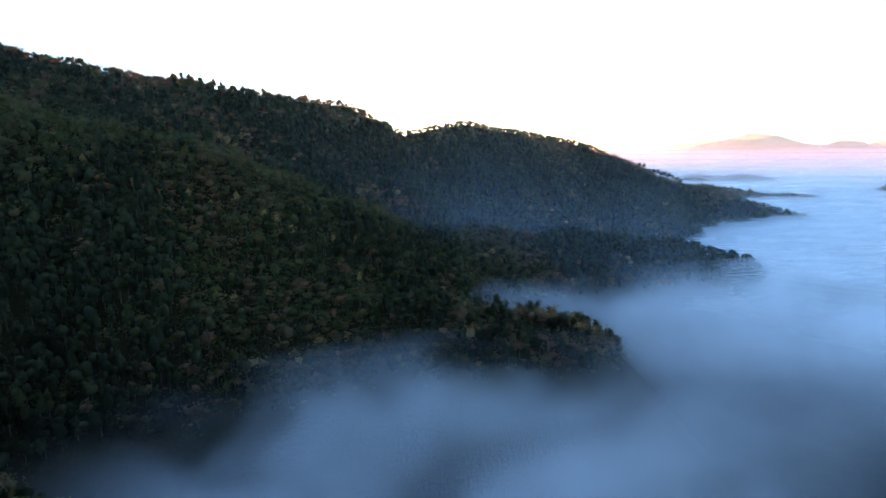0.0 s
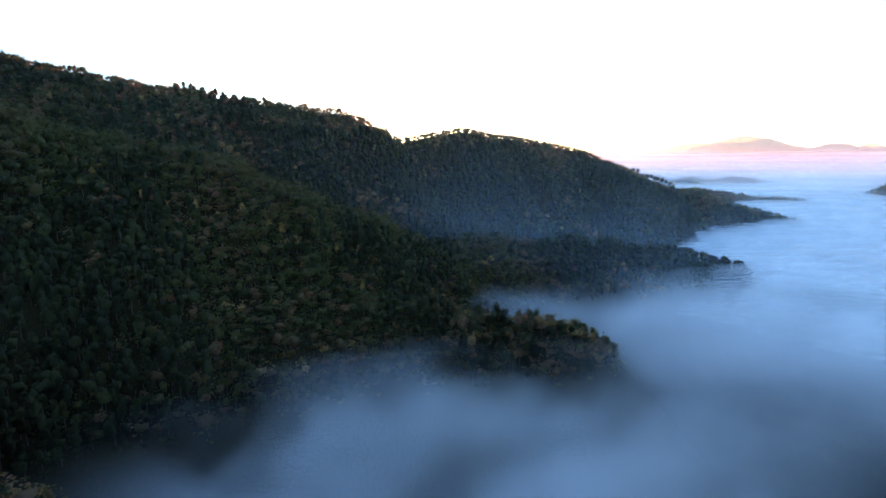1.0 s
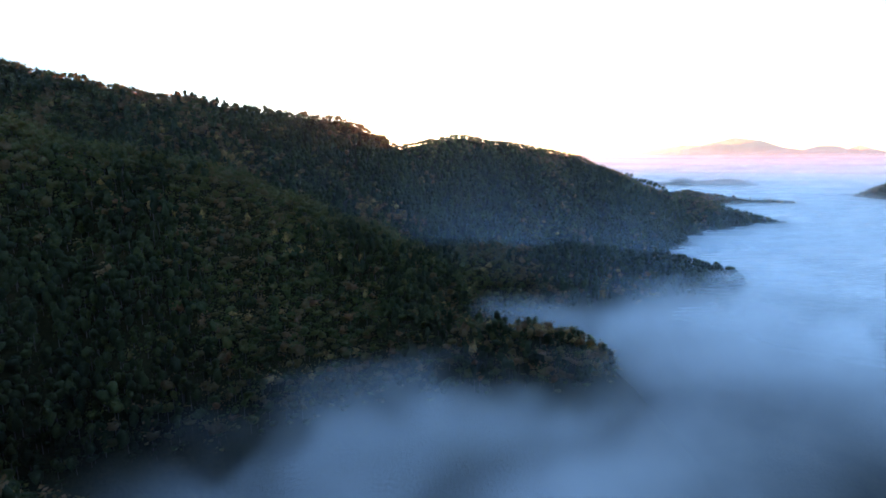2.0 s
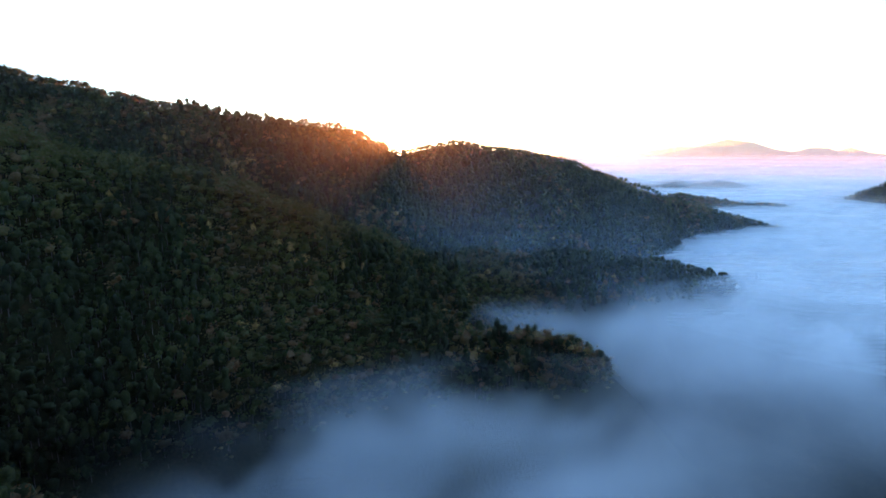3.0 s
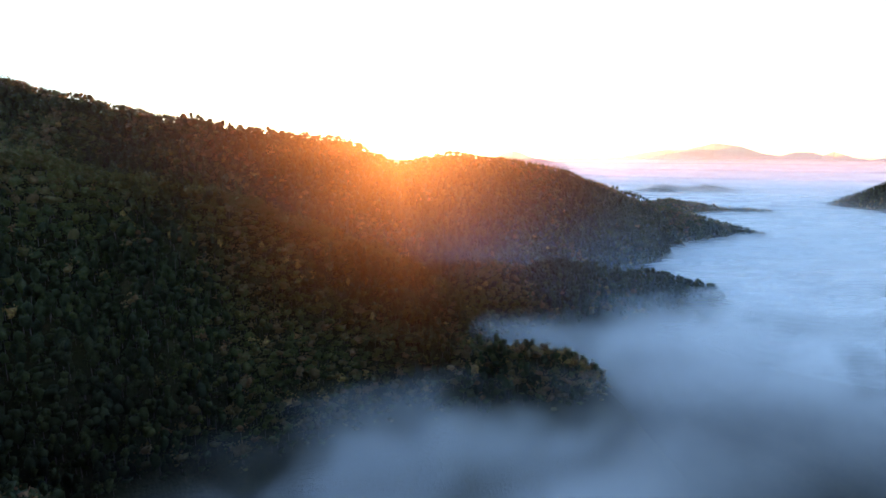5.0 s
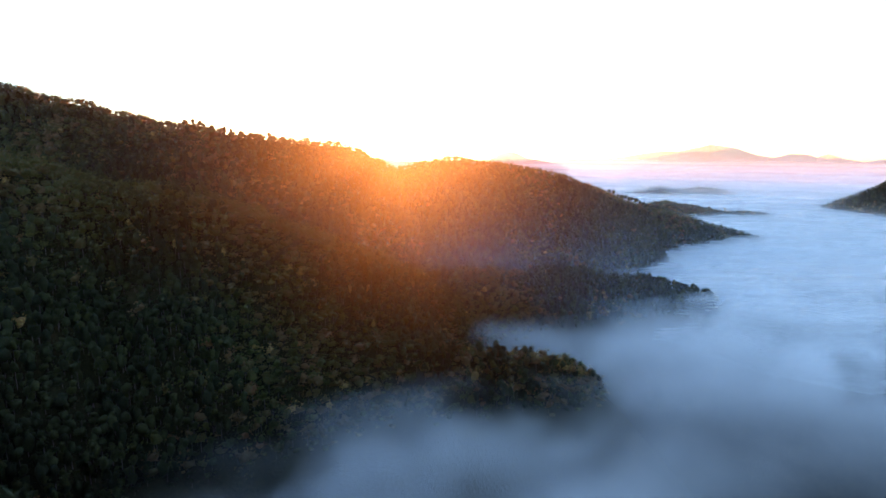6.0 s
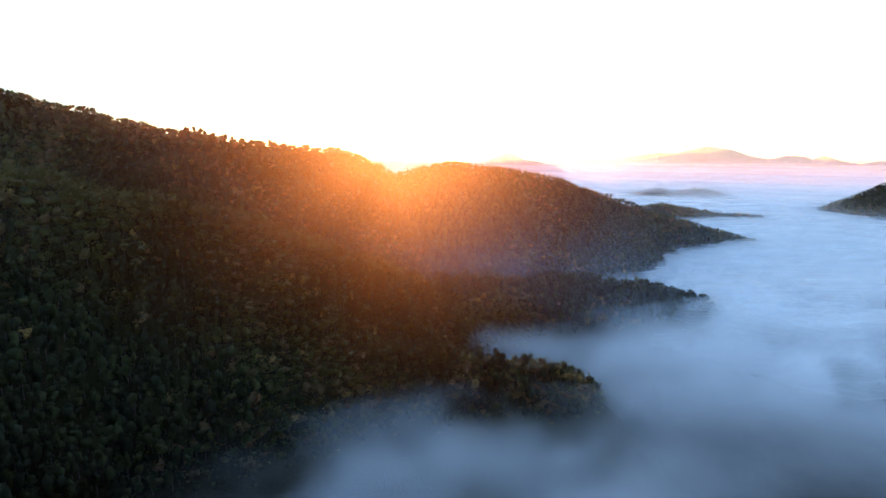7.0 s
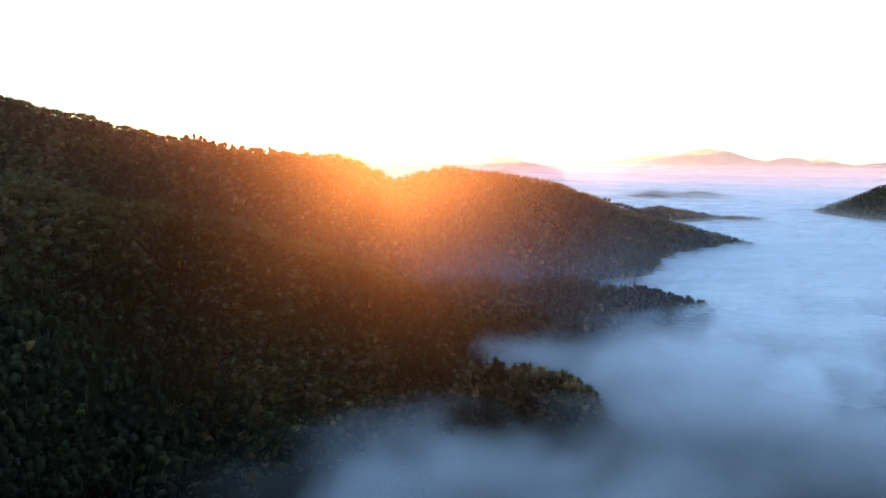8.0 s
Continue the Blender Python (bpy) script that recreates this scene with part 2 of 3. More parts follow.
def forest(name, label, places, heights, breadths, tints, kinds, lumps, clumps, size, seed):
    """A wood that nobody could count, as one mesh of crowns of leaf masses and loose clumps, and stems."""
    r = np.random.default_rng(seed)
    co, tint, tris, base = [], [], [], 0
    pick = r.integers(0, 9, len(places))
    turn = r.uniform(0, 2 * math.pi, len(places))
    for kind_index, kind in enumerate(("pine", "broad")):
        for k in range(9):
            lump_co, lump_tri = crown_lumps(kind, lumps, r)
            q = np.concatenate([lump_co, crown_clumps(kind, clumps, size, r)])
            i = len(lump_co) + np.arange(clumps)[:, None] * 4
            t = np.concatenate([lump_tri, np.concatenate([i + np.array([[0, 1, 2]]), i + np.array([[0, 2, 3]])])])
            sel = np.where((pick == k) & (kinds == kind_index))[0]
            if not len(sel):
                continue
            ca, sa = np.cos(turn[sel])[:, None], np.sin(turn[sel])[:, None]
            h, b = heights[sel][:, None], breadths[sel][:, None]
            x = (q[None, :, 0] * ca - q[None, :, 1] * sa) * b * 2
            y = (q[None, :, 0] * sa + q[None, :, 1] * ca) * b * 2
            z = q[None, :, 2] * h
            co.append((np.stack([x, y, z], -1) + places[sel][:, None, :]).reshape(-1, 3))
            tint.append(np.repeat(tints[sel], len(q)))
            tris.append((t[None] + base + np.arange(len(sel))[:, None, None] * len(q)).reshape(-1, 3))
            base += len(q) * len(sel)
    leaf_faces = sum(len(t) for t in tris)
    n = len(places)
    ring = np.array([[math.cos(a), math.sin(a)] for a in (0, 2.1, 4.2)])
    foot = np.repeat(places, 3, 0)
    rad = np.repeat(heights * 0.016, 3)[:, None]
    low = foot + np.concatenate([np.tile(ring, (n, 1)) * rad, np.full((3 * n, 1), -0.5)], 1)
    top = foot + np.concatenate([np.tile(ring, (n, 1)) * rad * 0.4, np.repeat(heights * 0.85, 3)[:, None]], 1)
    i0 = base + np.arange(n) * 3
    j0 = i0 + 3 * n
    for a, b in ((0, 1), (1, 2), (2, 0)):
        tris += [np.stack([i0 + a, i0 + b, j0 + b], -1), np.stack([i0 + a, j0 + b, j0 + a], -1)]
    co, tris = np.concatenate(co + [low, top]), np.concatenate(tris)
    me = mesh_from(name, co, tris, smooth=True)
    at = me.attributes.new("tint", "FLOAT", "POINT")
    at.data.foreach_set("value", np.concatenate(tint + [np.zeros(6 * n)]).astype(np.float32))
    me.materials.append(leaf_mat)
    me.materials.append(bark_mat)
    idx = np.zeros(len(tris), dtype=np.int32)
    idx[leaf_faces:] = 1
    me.polygons.foreach_set("material_index", idx)
    return tagged(new(name, me), label, "forest", kind="stuff")


def scatter(x0, x1, y0, y1, step, lowest):
    xs, ys = np.meshgrid(np.arange(x0, x1, step), np.arange(y0, y1, step))
    x = xs.ravel() + rng.uniform(-0.48, 0.48, xs.size) * step
    y = ys.ravel() + rng.uniform(-0.48, 0.48, xs.size) * step
    z = land_height(x, y)
    keep = z > lowest
    return np.stack([x, y, z], -1)[keep]


def from_crest(p, k):
    """Plan units from the places p to the crest line k."""
    px, py = p[:, 0] / S, p[:, 1] / S
    best = np.full(len(p), 1e9)
    for (ax, ay, az), (bx, by, bz) in zip(CRESTS[k][0], CRESTS[k][0][1:]):
        dx, dy = bx - ax, by - ay
        u = np.clip(((px - ax) * dx + (py - ay) * dy) / (dx * dx + dy * dy), 0, 1)
        best = np.minimum(best, np.hypot(px - ax - u * dx, py - ay - u * dy))
    return best


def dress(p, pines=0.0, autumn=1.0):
    """Heights, breadths, tints and kinds of the trees at the places p: green broadleaf trees on the spur's top, pines
    on the small spurs and low on the slope, autumn trees in groups between. The mix and tints also hold skylight and
    shade."""
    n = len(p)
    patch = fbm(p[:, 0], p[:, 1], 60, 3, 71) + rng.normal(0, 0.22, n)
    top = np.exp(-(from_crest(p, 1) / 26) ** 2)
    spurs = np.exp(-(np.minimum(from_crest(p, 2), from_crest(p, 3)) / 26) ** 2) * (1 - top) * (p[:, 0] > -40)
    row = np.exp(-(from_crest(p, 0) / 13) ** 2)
    # more dark pines to the left stand in for the slope's shade
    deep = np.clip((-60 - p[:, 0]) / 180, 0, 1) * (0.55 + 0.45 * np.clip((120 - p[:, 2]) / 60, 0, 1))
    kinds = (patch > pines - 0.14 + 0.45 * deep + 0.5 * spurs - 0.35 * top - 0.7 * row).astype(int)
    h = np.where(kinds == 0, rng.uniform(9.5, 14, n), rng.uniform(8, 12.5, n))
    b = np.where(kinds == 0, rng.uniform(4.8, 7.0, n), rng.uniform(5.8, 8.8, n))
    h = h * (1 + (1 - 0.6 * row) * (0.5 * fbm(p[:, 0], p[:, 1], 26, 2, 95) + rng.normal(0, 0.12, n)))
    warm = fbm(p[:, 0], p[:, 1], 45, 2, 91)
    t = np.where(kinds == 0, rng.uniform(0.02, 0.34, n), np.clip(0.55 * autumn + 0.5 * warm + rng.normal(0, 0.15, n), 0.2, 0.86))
    # lighter green tints on the spur's top stand in for skylight
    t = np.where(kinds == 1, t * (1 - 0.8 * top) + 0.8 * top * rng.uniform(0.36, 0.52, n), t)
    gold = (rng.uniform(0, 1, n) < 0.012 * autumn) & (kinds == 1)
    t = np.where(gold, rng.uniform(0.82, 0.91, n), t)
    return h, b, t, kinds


places = scatter(-760, 830, -80, 1130, 4.6, -14)
places = places[places[:, 0] > -1.05 * (places[:, 1] + 40) - 60]   # what lies further to the side is never in view
places = places[(places[:, 2] > 4) | (places[:, 1] > 580)]   # the fog of the bay hides what stands lower
# the trees of the nearest knoll and of the nearest stretch of the spur stand one by one
knoll = (places[:, 1] < 135) & (places[:, 0] > -150)
stretch = (places[:, 1] > 285) & (places[:, 1] < 330) & (places[:, 0] > -120) & (places[:, 0] < -10)
single = np.where(knoll | stretch)[0]
single = single[np.argsort(np.hypot(places[single, 0], places[single, 1]))][:300]
is_single = np.zeros(len(places), dtype=bool)
is_single[single] = True
near = (places[:, 1] < 500) & (places[:, 0] > -400) & (places[:, 0] < 360)
p = places[near & ~is_single]
p[:, 2] -= 3.6 * np.exp(-(from_crest(p, 0) / 13) ** 2)   # low-branched trees along the crest
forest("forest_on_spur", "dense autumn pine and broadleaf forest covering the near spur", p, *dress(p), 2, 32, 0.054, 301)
low = p[rng.uniform(0, 1, len(p)) < 0.5] + np.array([2.3, -2.0, 0.0])
low[:, 2] = land_height(low[:, 0], low[:, 1])
h, b, t, kinds = dress(low)
forest("undergrowth", "dark shrubs and saplings between the trees of the spur", low, h * 0.42, b * 0.85, t * 0.8, kinds * 0 + 1, 1, 5, 0.09, 307)
# the ridge: open, lacy crowns along the crest, denser woods on the flank, sparse ones on the far side
p = places[~near & ~is_single]
side = np.array([0.57, -0.82]) * 32
rise = p[:, 2] - 0.5 * (land_height(p[:, 0] + side[0], p[:, 1] + side[1]) + land_height(p[:, 0] - side[0], p[:, 1] - side[1]))
hidden = land_height(p[:, 0] + side[0] * 2.5, p[:, 1] + side[1] * 2.5) > p[:, 2] + 25
crest = (rise > 6) & ~hidden & (rng.uniform(0, 1, len(p)) < 0.6)
flank = (rise <= 6) & ~hidden
lee = hidden & (p[:, 2] < 110) & (rng.uniform(0, 1, len(p)) < 0.2)
q = p[crest]
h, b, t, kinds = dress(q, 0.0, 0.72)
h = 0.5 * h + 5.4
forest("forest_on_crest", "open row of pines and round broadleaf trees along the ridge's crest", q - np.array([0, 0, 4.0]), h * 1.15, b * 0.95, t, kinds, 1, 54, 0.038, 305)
low = q + np.array([1.9, -1.7, 0.0])
low[:, 2] = land_height(low[:, 0], low[:, 1]) - 0.6
h, b, t, kinds = dress(low, 0.0, 0.8)
forest("undergrowth", "dark shrubs and saplings under the trees of the crest", low, h * 0.55, b * 0.95, t * 0.8, kinds * 0 + 1, 1, 4, 0.09, 308)
q = p[flank]
# more pines and lower tints put the steep flank's shade into the colour
forest("forest_on_ridge", "pine and broadleaf forest covering the long ridge, with shade put into its tints", q, *dress(q, 0.36, 0.62), 2, 9, 0.07, 302)
q = p[lee]
forest("forest_behind_ridge", "dark forest on the lee of the long ridge", q, *dress(q), 2, 2, 0.08, 306)
p = scatter(1330, 2200, 1380, 1760, 9.5, -14)
forest("forest_on_far_hill", "dark wooded hill standing out of the fog", p, *dress(p), 1, 5, 0.09, 303)
p = np.concatenate([scatter(640, 1110, 1400, 1560, 6.0, -14), scatter(1000, 1500, 2290, 2400, 8.0, -14)])
forest("forest_on_islets", "trees on low hilltops that rise out of the fog", p, *dress(p), 1, 8, 0.09, 304)


def tube(points, radii, sides=6):
    """A bent, tapered stem through the points."""
    ring = np.array([[math.cos(2 * math.pi * k / sides), math.sin(2 * math.pi * k / sides), 0] for k in range(sides)])
    co = np.concatenate([np.array(q)[None] + ring * w for q, w in zip(points, radii)])
    i = np.arange(len(co)).reshape(len(points), sides)
    faces = np.stack([i[:-1], np.roll(i[:-1], -1, 1), np.roll(i[1:], -1, 1), i[1:]], -1).reshape(-1, 4)
    return mesh_from("stem", co, faces, smooth=True)


def part(name, mesh, material, parent, label=""):
    ob = new(name, mesh)
    if not mesh.materials:
        mesh.materials.append(material)
    ob.parent = parent
    if label:
        ob["label"] = label
    return ob


def tree(kind, tint, seed, label):
    """One tree of 12 m: a tapered trunk, limbs and a crown of many clumps."""
    r = np.random.default_rng(seed)
    height, breadth = 12.0, {"pine": 5.4, "broad": 6.8, "tall": 6.0, "slim": 3.9}[kind]
    thing = new("pine_tree" if kind in ("pine", "tall") else "broadleaf_tree")
    bend = r.uniform(-0.35, 0.35, (5, 2))
    line = [(bend[k][0] * k / 4, bend[k][1] * k / 4, -0.6 + (height * 0.9 + 0.6) * k / 4) for k in range(5)]
    part("trunk", tube(line, (0.26, 0.2, 0.15, 0.1, 0.04)), bark_mat, thing)
    for k in range(5):
        z = height * (0.42 + 0.09 * k)
        a = 2.4 * k + r.uniform(-0.4, 0.4)
        reach = breadth * (0.40 - 0.05 * k)
        out = [(0, 0, z), (reach * 0.5 * math.cos(a), reach * 0.5 * math.sin(a), z + 0.35), (reach * math.cos(a), reach * math.sin(a), z + 0.9)]
        part("limb", tube(out, (0.09, 0.06, 0.03), 5), bark_mat, thing)
    lump_co, lump_tri = crown_lumps(kind, 3, r)
    q = np.concatenate([lump_co, crown_clumps(kind, 240, 0.034, r)])
    if kind == "tall":
        q[:, 2] = 0.14 + 0.88 * q[:, 2]
    q = q * np.array([breadth * 2, breadth * 2, height])
    i = len(lump_co) + np.arange(240)[:, None] * 4
    me = mesh_from("crown", q, np.concatenate([lump_tri, i + np.array([[0, 1, 2]]), i + np.array([[0, 2, 3]])]), smooth=True)
    at = me.attributes.new("tint", "FLOAT", "POINT")
    at.data.foreach_set("value", np.clip(tint + r.normal(0, 0.03, len(q)), 0, 1).astype(np.float32))
    part("crown", me, leaf_mat, thing)
    return tagged(thing, label, "tree", "trees on the near slope")


def on_land(x, y, turn, size):
    """The pose of a tree of that size on the ground."""
    return pose(x, y, float(land_height(np.array([x]), np.array([y]))[0]), 0, 0, turn) @ Matrix.Scale(size, 4)


MODELS = [tree("pine", 0.05, 1, "dark green pine tree with a bare straight trunk on the slope"),
          tree("pine", 0.20, 2, "green pine tree with a broad open crown on the slope"),
          tree("pine", 0.30, 3, "olive green pine tree with an uneven crown on the slope"),
          tree("broad", 0.42, 4, "olive broadleaf tree with a round crown on the slope"),
          tree("broad", 0.55, 5, "yellowish green broadleaf tree in early autumn on the slope"),
          tree("broad", 0.66, 6, "brown autumn broadleaf tree with a full crown on the slope"),
          tree("broad", 0.78, 7, "russet autumn broadleaf tree with a round crown on the slope"),
          tree("broad", 0.88, 8, "golden yellow autumn broadleaf tree on the slope"),
          tree("slim", 0.84, 9, "slim russet autumn tree with a narrow crown on the slope"),
          tree("slim", 0.90, 10, "slim pale half-bare autumn tree on the slope")]
SHARES = np.array([0.14, 0.18, 0.14, 0.16, 0.14, 0.10, 0.07, 0.02, 0.03, 0.02])
for k, i in enumerate(single):
    model = k if k < len(MODELS) else int(rng.choice(len(MODELS), p=SHARES))
    size = rng.uniform(0.72, 1.15)
    m = pose(*places[i], 0, 0, rng.uniform(0, 360)) @ Matrix.Scale(size, 4)
    if k < len(MODELS):
        MODELS[k].matrix_basis = m
    else:
        source = MODELS[model]
        made = copy_thing(source, Matrix.Identity(4))
        made.matrix_basis = m

CREST_PINES = ((262, 687, 1.05), (272, 695, 1.25), (284, 706, 1.0), (291, 710, 1.1), (294, 713, 1.2), (300, 714, 1.35), (303, 712, 1.1), (306, 713, 1.2),
               (310, 716, 1.3), (313, 714, 1.05), (316, 717, 1.3), (322, 718, 1.15), (329, 719, 1.2), (336, 723, 1.0))
crest_pine = tagged(tree("tall", 0.1, 21, "tall bare-stemmed pine tree standing above the ridge's crest"), group="tall pines on the crest")
for k, (x, y, size) in enumerate(CREST_PINES):
    made = copy_thing(crest_pine, Matrix.Identity(4)) if k else crest_pine
    made.matrix_basis = on_land(x * S, y * S, 40 * x, size)

# pale and golden trees that stand out on the slope
for x, y, model, size in ((-205, 297, 9, 1.0), (-198, 292, 9, 0.9), (-191, 303, 8, 0.85), (-178, 296, 9, 0.95), (-165, 300, 9, 0.9), (-152, 305, 9, 1.0),
                          (-140, 308, 8, 0.9), (-127, 317, 9, 1.0), (-112, 318, 7, 0.9), (-105, 321, 7, 1.05), (-101, 313, 7, 0.95), (-96, 320, 7, 1.1),
                          (-90, 309, 8, 0.9), (-72, 330, 9, 0.95), (-60, 345, 8, 1.0), (-55, 322, 9, 1.0), (-30, 362, 9, 0.9), (-7, 390, 7, 1.05),
                          (2, 396, 9, 0.9), (18, 408, 7, 0.95), (22, 402, 9, 0.9), (110, 470, 9, 0.9)):
    made = copy_thing(MODELS[model], Matrix.Identity(4))
    made.matrix_basis = on_land(x, y, 37 * x, size * 0.82)

# ---------------------------------------------------------------- fog


def fog_top(x, y):
    """The height of the fog's top: it stands higher in the bay under the near slope."""
    d = np.hypot(x, y)
    t = np.clip((d - 2700) / 2100, 0, 1)
    far = 22 * t
    px, py = x / S, y / S
    bay = 18.5 / (1 + np.exp((py - 470) / 40)) + 3.5 * np.exp(-((px - 15) ** 2 / 95 ** 2 + (py - 188) ** 2 / 26 ** 2)) + 7.0 * np.exp(-((px - 75) ** 2 / 110 ** 2 + (py - 312) ** 2 / 36 ** 2))
    calm = np.clip(1.2 - d / 1600, 0.04, 1)
    return bay * S + far + calm * (5.0 * fbm(x, y, 160, 3, 50) + 7.0 * fbm(x, y, 520, 2, 60))


def fog_material(name, opacity, threshold, spread, albedo=(0.95, 0.95, 0.95)):
    m = Nodes(name)
    pos = m.add("ShaderNodeNewGeometry").outputs["Position"]
    flat = m.add("ShaderNodeMapping", None, Vector=pos)
    flat.inputs["Scale"].default_value = (0.8, 1.7, 0.7)
    warp = m.noise(0.006, 3.0, flat.outputs[0])
    shift = m.add("ShaderNodeCombineXYZ", None, X=m.math("MULTIPLY", warp, 140.0), Y=m.math("MULTIPLY", warp, 70.0))
    moved = m.add("ShaderNodeVectorMath", {"operation": "ADD"})
    m.put(moved, "0", flat.outputs[0])
    m.put(moved, "1", shift.outputs[0])
    banks = m.noise(0.0065, 2.0, moved.outputs[0], 0.5)
    wisps = m.noise(0.022, 5.0, moved.outputs[0], 0.55)
    mixed = m.math("ADD", m.math("MULTIPLY", banks, 0.5), m.math("MULTIPLY", wisps, 0.5))
    dens = m.step(mixed, threshold - spread, threshold + spread)
    thick = m.add("ShaderNodeAttribute", {"attribute_name": "thickness"}).outputs["Fac"]
    even = m.add("ShaderNodeAttribute", {"attribute_name": "evenness"}).outputs["Fac"]
    dens = m.math("ADD", m.math("MULTIPLY", dens, m.math("SUBTRACT", 1.0, even)), m.math("MULTIPLY", even, 0.75))
    alpha = m.math("MULTIPLY", m.math("MULTIPLY", dens, thick), opacity, True)
    m.put(m.bsdf, "Base Color", (*albedo, 1))
    m.put(m.bsdf, "Roughness", 0.5)
    m.put(m.bsdf, "Specular IOR Level", 0.5)
    tr = m.add("ShaderNodeBsdfTranslucent")
    tr.inputs[0].default_value = (*albedo, 1)
    body = m.add("ShaderNodeMixShader")
    body.inputs[0].default_value = 0.22
    m.tree.links.new(m.bsdf.outputs[0], body.inputs[1])
    m.tree.links.new(tr.outputs[0], body.inputs[2])
    gap = m.add("ShaderNodeBsdfTransparent")
    mx = m.add("ShaderNodeMixShader")
    m.put(mx, "0", alpha)
    m.tree.links.new(gap.outputs[0], mx.inputs[1])
    m.tree.links.new(body.outputs[0], mx.inputs[2])
    m.tree.links.new(mx.outputs[0], m.out.inputs[0])
    return m.mat


def set_thickness(me, value):
    at = me.attributes.new("thickness", "FLOAT", "POINT")
    at.data.foreach_set("value", value.astype(np.float32))


def corners(me):
    co = np.empty(len(me.vertices) * 3, dtype=np.float32)
    me.vertices.foreach_get("co", co)
    return co.reshape(-1, 3).astype(float)


def smooth01(t):
    t = np.clip(t, 0, 1)
    return t * t * (3 - 2 * t)


def fog_sheet(name, z, mat, thin):
    xs = np.concatenate([np.arange(-4800, -500, 160), np.arange(-500, 900, 20), np.arange(900, 2300, 50), np.arange(2300, 4801, 120)])
    ys = np.concatenate([np.arange(-4800, -200, 200), np.arange(-200, 1150, 20), np.arange(1150, 2500, 50), np.arange(2500, 4801, 100)])
    me = grid_mesh(name, xs, ys, lambda x, y: z + fog_top(x, y))
    co = corners(me)
    x, y = co[:, 0], co[:, 1]
    deep = 0.23 + 2.4 * smooth01((np.hypot(x, y) - 250) / 460)
    deep = deep * (1 + 0.45 * np.exp(-((x + 15) / 110) ** 2 - ((y - 185) / 100) ** 2))
    deep = deep * (1 - 0.6 * smooth01((x - 40) / 150) * smooth01((360 - y) / 180))
    even = me.attributes.new("evenness", "FLOAT", "POINT")
    even.data.foreach_set("value", (0.92 * smooth01((np.hypot(x, y) - 380) / 600)).astype(np.float32))
    deep = deep * (0.06 + 0.94 * smooth01((co[:, 0] + 165) / 120))
    px, py = co[:, 0] / S, co[:, 1] / S
    deep = deep * (1 - 0.68 * np.exp(-((px - 70) / 120) ** 2 - ((py - 300) / 55) ** 2))
    set_thickness(me, deep * smooth01((co[:, 2] - land_height(co[:, 0], co[:, 1])) / thin))
    me.materials.append(mat)
    return me


def curtain(name, line, levels, mat, density):
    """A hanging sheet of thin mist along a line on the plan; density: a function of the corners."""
    line = np.array(line, dtype=float)
    run = np.concatenate([[0], np.cumsum(np.hypot(*np.diff(line, axis=0).T))])
    at = np.arange(0, run[-1], 18.0)
    x, y = np.interp(at, run, line[:, 0]), np.interp(at, run, line[:, 1])
    co = np.stack([np.tile(x, len(levels)), np.tile(y, len(levels)), np.repeat(levels, len(at))], -1)
    i = np.arange(len(co)).reshape(len(levels), len(at))
    me = mesh_from(name, co, np.stack([i[:-1, :-1], i[:-1, 1:], i[1:, 1:], i[1:, :-1]], -1).reshape(-1, 4), smooth=True)
    room = smooth01((co[:, 2] - land_height(co[:, 0], co[:, 1])) / 36.0)
    set_thickness(me, density(co) * room)
    me.materials.append(mat)
    return new(name, me)


fog_bank = tagged(new("fog_bank"), "low blue-white morning fog filling the valley", "fog", kind="structure")
FOG_LAYERS = 12
for k in range(FOG_LAYERS):
    u = k / (FOG_LAYERS - 1)
    mat = fog_material("fog_layer", 0.27 - 0.13 * u, 0.40 + 0.125 * u, 0.06)
    ob = new("fog_layer", fog_sheet("fog_layer", -30 + 36 * u, mat, 16.0))
    ob.parent = fog_bank
mist_mat = fog_material("valley_mist", 0.058, 0.42, 0.2, (0.55, 0.68, 0.86))
for k in range(4):
    off = 9.0 * (k - 1.5) - 34
    way = [(-560, 405 + off), (-250, 410 + off), (-75, 455 + off), (95, 545 + off), (345, 690 + off), (575, 830 + off), (775, 900 + off)]
    ob = curtain("mist_layer", way, np.arange(-10, 260, 15.0), mist_mat,
                 lambda c: np.exp(-np.clip(c[:, 2] - 25, 0, None) / 42) * (0.6 + 1.0 * np.exp(-((c[:, 0] - 110) / 170) ** 2)) * smooth01((690 - c[:, 0]) / 260))
    ob.parent = fog_bank
for k in range(2):
    off = 14.0 * k
    way = [(-75, 372 + off), (0, 402 + off), (80, 426 + off), (200, 432 + off), (330, 424 + off), (420, 418 + off)]
    ob = curtain("mist_layer", way, np.arange(-10, 190, 12.0), mist_mat,
                 lambda c: 0.9 * np.exp(-np.clip(c[:, 2] - 40, 0, None) / 40) * smooth01((c[:, 0] + 75) / 110) * smooth01((420 - c[:, 0]) / 120))
    ob.parent = fog_bank


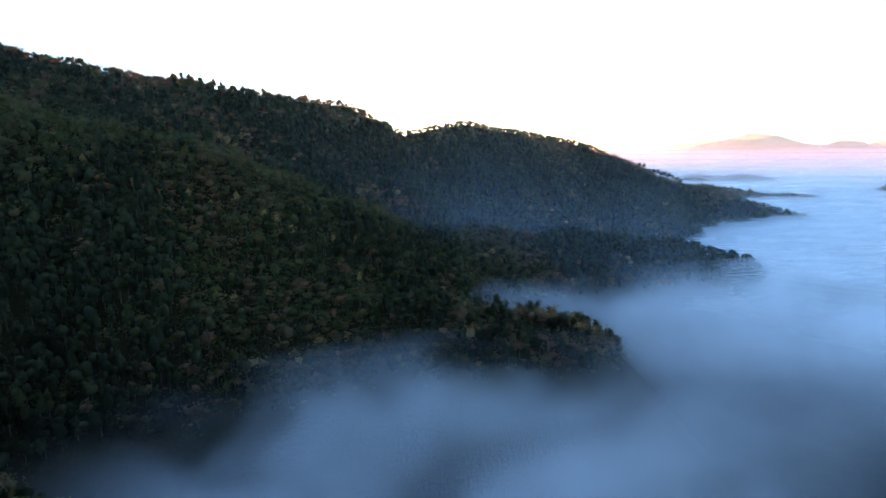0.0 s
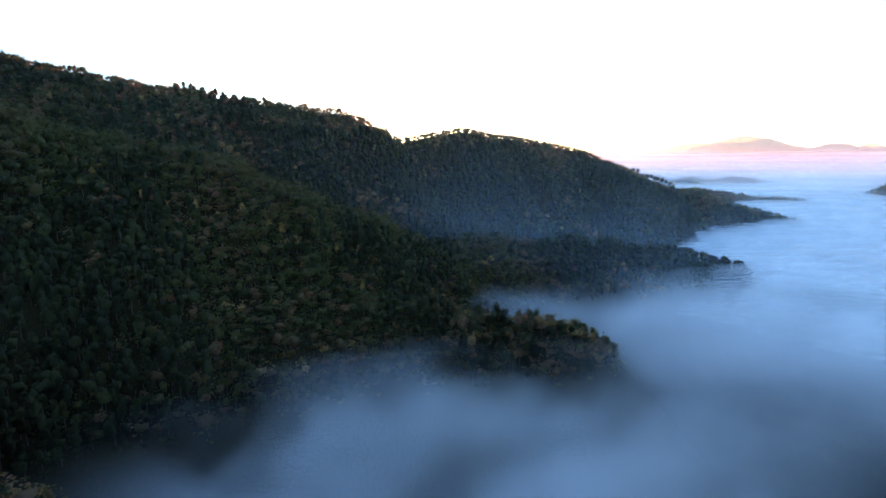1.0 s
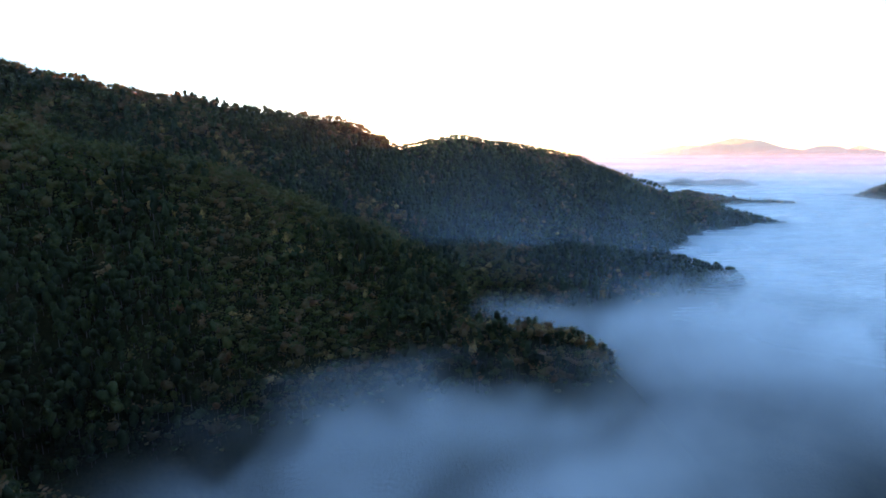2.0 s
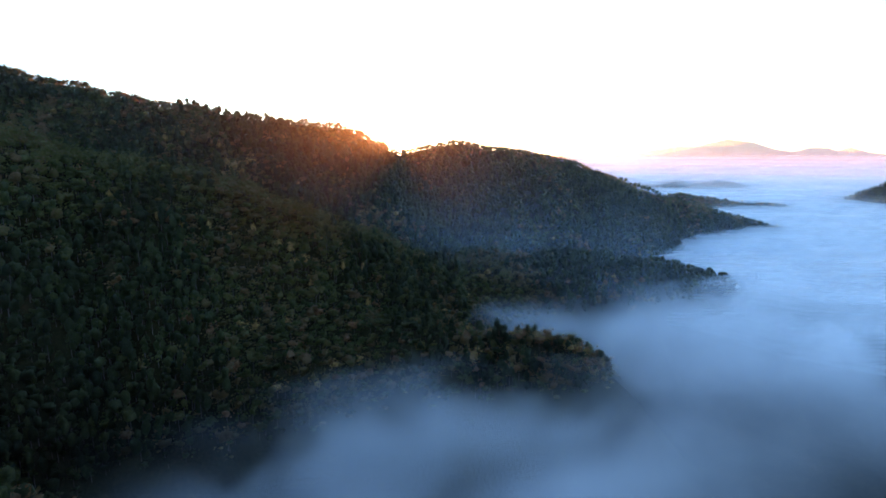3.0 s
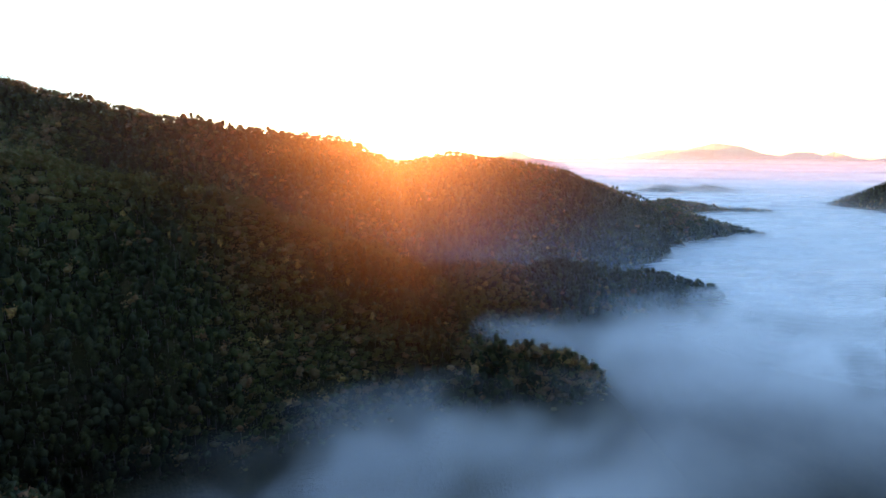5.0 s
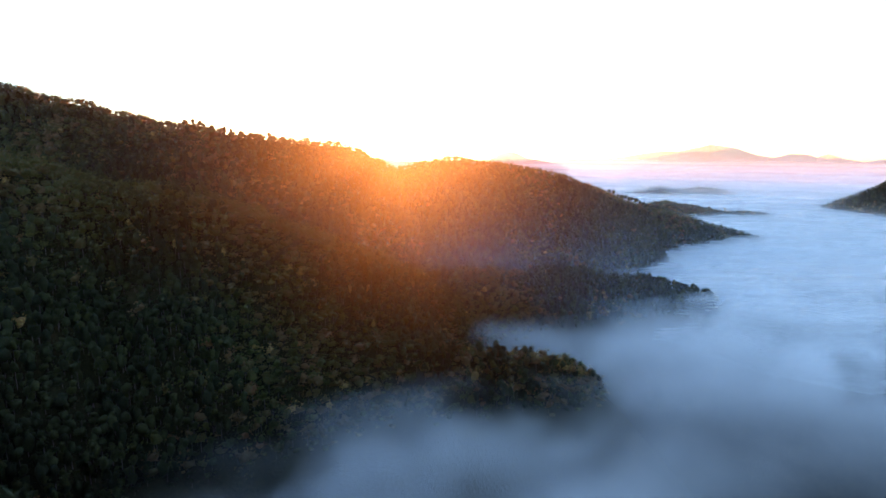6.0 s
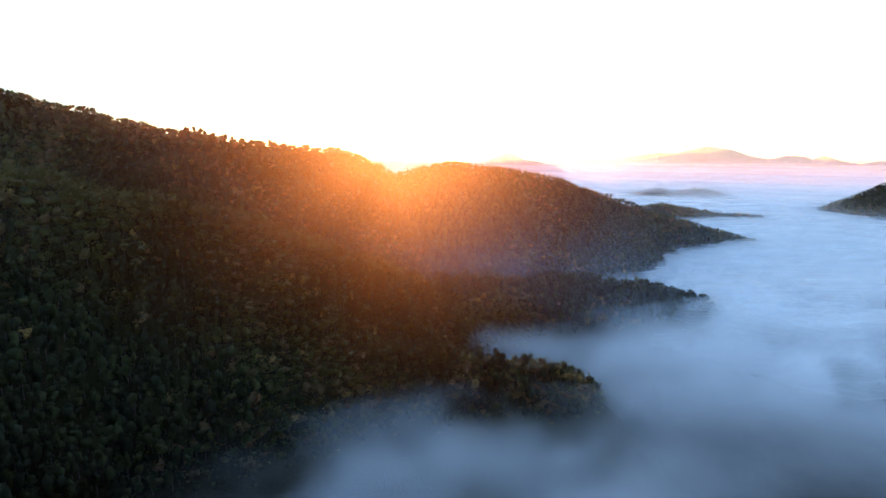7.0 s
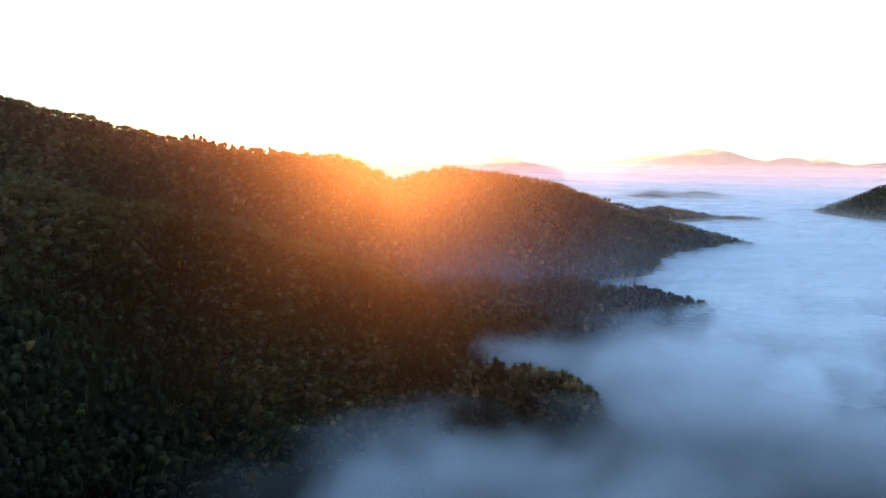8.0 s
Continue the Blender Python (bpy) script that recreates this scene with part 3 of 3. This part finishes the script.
def haze_veil_material():
    m = Nodes("far_haze")
    pos = m.add("ShaderNodeNewGeometry").outputs["Position"]
    thick = m.add("ShaderNodeAttribute", {"attribute_name": "thickness"}).outputs["Fac"]
    streak = m.add("ShaderNodeMapping", None, Vector=pos)
    streak.inputs["Scale"].default_value = (0.002, 0.002, 0.03)
    alpha = m.math("MULTIPLY", thick, m.math("ADD", m.math("MULTIPLY", m.noise(1.0, 3.0, streak.outputs[0]), 0.8), 0.6), True)
    tr = m.add("ShaderNodeBsdfTranslucent")
    tr.inputs[0].default_value = (0.9, 0.9, 0.9, 1)
    gap = m.add("ShaderNodeBsdfTransparent")
    mx = m.add("ShaderNodeMixShader")
    m.put(mx, "0", alpha)
    m.tree.links.new(gap.outputs[0], mx.inputs[1])
    m.tree.links.new(tr.outputs[0], mx.inputs[2])
    m.tree.links.new(mx.outputs[0], m.out.inputs[0])
    return m.mat


haze_mat = haze_veil_material()
far_haze = tagged(new("far_haze"), "sunlit pale haze lying over the distant fog", "haze", kind="structure")
# distance, density, height of the dense part, and how it thins upwards
for dist, deep, lift, rise in ((1250, 0.05, 0, 14), (1380, 0.08, 0, 15), (1500, 0.12, 0, 16), (1650, 0.17, 0, 18), (1800, 0.21, 0, 18), (1950, 0.25, 0, 18), (2100, 0.25, 0, 18),
                               (2250, 0.40, 10, 25), (2550, 0.42, 22, 25), (2900, 0.45, 45, 22), (3300, 0.48, 72, 18), (3700, 0.50, 98, 16), (4050, 0.55, 116, 14),
                               (4075, 0.22, 150, 120)):
    bearing = np.radians(np.arange(-60, 75.1, 1.5))
    levels = np.concatenate([np.arange(-20, 200, 8), np.arange(200, 420, 40)])
    gb, gz = np.meshgrid(bearing, levels)
    co = np.stack([dist * np.sin(gb), dist * np.cos(gb), gz], -1).reshape(-1, 3)
    i = np.arange(len(co)).reshape(len(levels), len(bearing))
    me = mesh_from("haze_layer", co, np.stack([i[:-1, :-1], i[:-1, 1:], i[1:, 1:], i[1:, :-1]], -1).reshape(-1, 4), smooth=True)
    over = co[:, 2] - fog_top(co[:, 0], co[:, 1]) - lift
    set_thickness(me, deep * np.exp(-np.clip(over, 0, None) / rise) * smooth01((400 - co[:, 2]) / 200))
    me.materials.append(haze_mat)
    ob = new("haze_layer", me)
    ob.parent = far_haze


def glare_haze_material():
    """Haze in the open air, added for the sun's glare; scatters light mostly onwards."""
    m = Nodes("glare_haze")
    thick = m.add("ShaderNodeAttribute", {"attribute_name": "thickness"}).outputs["Fac"]
    onward = m.add("ShaderNodeBsdfRefraction", None, Roughness=0.68, IOR=1.5)
    onward.inputs[0].default_value = (0.9, 0.9, 0.9, 1)
    gap = m.add("ShaderNodeBsdfTransparent")
    mx = m.add("ShaderNodeMixShader")
    m.put(mx, "0", thick)
    m.tree.links.new(gap.outputs[0], mx.inputs[1])
    m.tree.links.new(onward.outputs[0], mx.inputs[2])
    m.tree.links.new(mx.outputs[0], m.out.inputs[0])
    return m.mat


glare_mat = glare_haze_material()
glare_haze = tagged(new("glare_haze"), "thin morning haze added in the air above the valley to spread the sun's glare", "haze", kind="structure")
# sheets added before the slope to spread the low sun's glow
for k in range(10):
    ahead = 6 + 14 * k + 2.2 * k * k
    ob = curtain("haze_layer", [(-600, ahead - 20), (900, ahead + 32)], np.arange(0, 420, 30.0), glare_mat, lambda c: 0.0005 + 0 * c[:, 2])
    ob.parent = glare_haze

# one more added sheet gives the sun's glow along the crest
crest_way = [(x * S + 2, y * S - 5) for x, y, z in CRESTS[0][0][2:14]]
ob = curtain("haze_layer", crest_way, np.arange(60, 300, 8.0), glare_mat, lambda c: 0.0012 + 0 * c[:, 2])
ob.parent = glare_haze

# ---------------------------------------------------------------- distance


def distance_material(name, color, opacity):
    """Far mountains: haze is put into a pale, partly see-through colour; some sun passes."""
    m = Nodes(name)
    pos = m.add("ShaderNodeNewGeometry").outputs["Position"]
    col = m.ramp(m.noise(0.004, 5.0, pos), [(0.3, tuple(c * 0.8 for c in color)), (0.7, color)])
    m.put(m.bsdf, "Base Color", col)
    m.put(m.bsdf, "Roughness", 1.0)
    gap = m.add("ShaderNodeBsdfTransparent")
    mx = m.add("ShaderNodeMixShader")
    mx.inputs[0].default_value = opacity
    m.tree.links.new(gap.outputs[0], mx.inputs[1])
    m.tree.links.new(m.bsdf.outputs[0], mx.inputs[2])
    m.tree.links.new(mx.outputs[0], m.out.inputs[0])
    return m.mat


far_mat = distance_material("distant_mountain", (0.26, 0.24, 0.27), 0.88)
EYE = Vector((-30, -39, 187))


def range_of_hills(name, label, dist, crest, mat):
    """A far range: crest as bearing and rise in degrees above the eye's level, with rounded flanks down into the fog."""
    b = np.arange(crest[0][0], crest[-1][0], 0.06)
    e = np.interp(b, [c[0] for c in crest], [c[1] for c in crest])
    e = e + 0.05 * fbm(b * 10, b * 0 + dist, 8, 3, 5)
    rows = []
    # the back is left open so that more sun reaches the haze
    for back, drop in ((-420, 1.0), (-250, 0.75), (-120, 0.35), (0, 0.0)):
        d = dist + back
        top = EYE.z + np.tan(np.radians(e)) * dist
        z = top - drop * (top + 40) + 10 * fbm(b * 12 + back, b * 0, 6, 3, 8) * (drop > 0)
        rows.append(np.stack([EYE.x + d * np.sin(np.radians(b)), EYE.y + d * np.cos(np.radians(b)), z], -1))
    co = np.concatenate(rows)
    nb = len(b)
    i = np.arange(len(co)).reshape(len(rows), nb)
    quads = np.stack([i[:-1, :-1], i[:-1, 1:], i[1:, 1:], i[1:, :-1]], -1).reshape(-1, 4)
    me = mesh_from(name, co, quads, smooth=True)
    me.materials.append(mat)
    return tagged(new(name, me), label, "mountains", kind="structure")


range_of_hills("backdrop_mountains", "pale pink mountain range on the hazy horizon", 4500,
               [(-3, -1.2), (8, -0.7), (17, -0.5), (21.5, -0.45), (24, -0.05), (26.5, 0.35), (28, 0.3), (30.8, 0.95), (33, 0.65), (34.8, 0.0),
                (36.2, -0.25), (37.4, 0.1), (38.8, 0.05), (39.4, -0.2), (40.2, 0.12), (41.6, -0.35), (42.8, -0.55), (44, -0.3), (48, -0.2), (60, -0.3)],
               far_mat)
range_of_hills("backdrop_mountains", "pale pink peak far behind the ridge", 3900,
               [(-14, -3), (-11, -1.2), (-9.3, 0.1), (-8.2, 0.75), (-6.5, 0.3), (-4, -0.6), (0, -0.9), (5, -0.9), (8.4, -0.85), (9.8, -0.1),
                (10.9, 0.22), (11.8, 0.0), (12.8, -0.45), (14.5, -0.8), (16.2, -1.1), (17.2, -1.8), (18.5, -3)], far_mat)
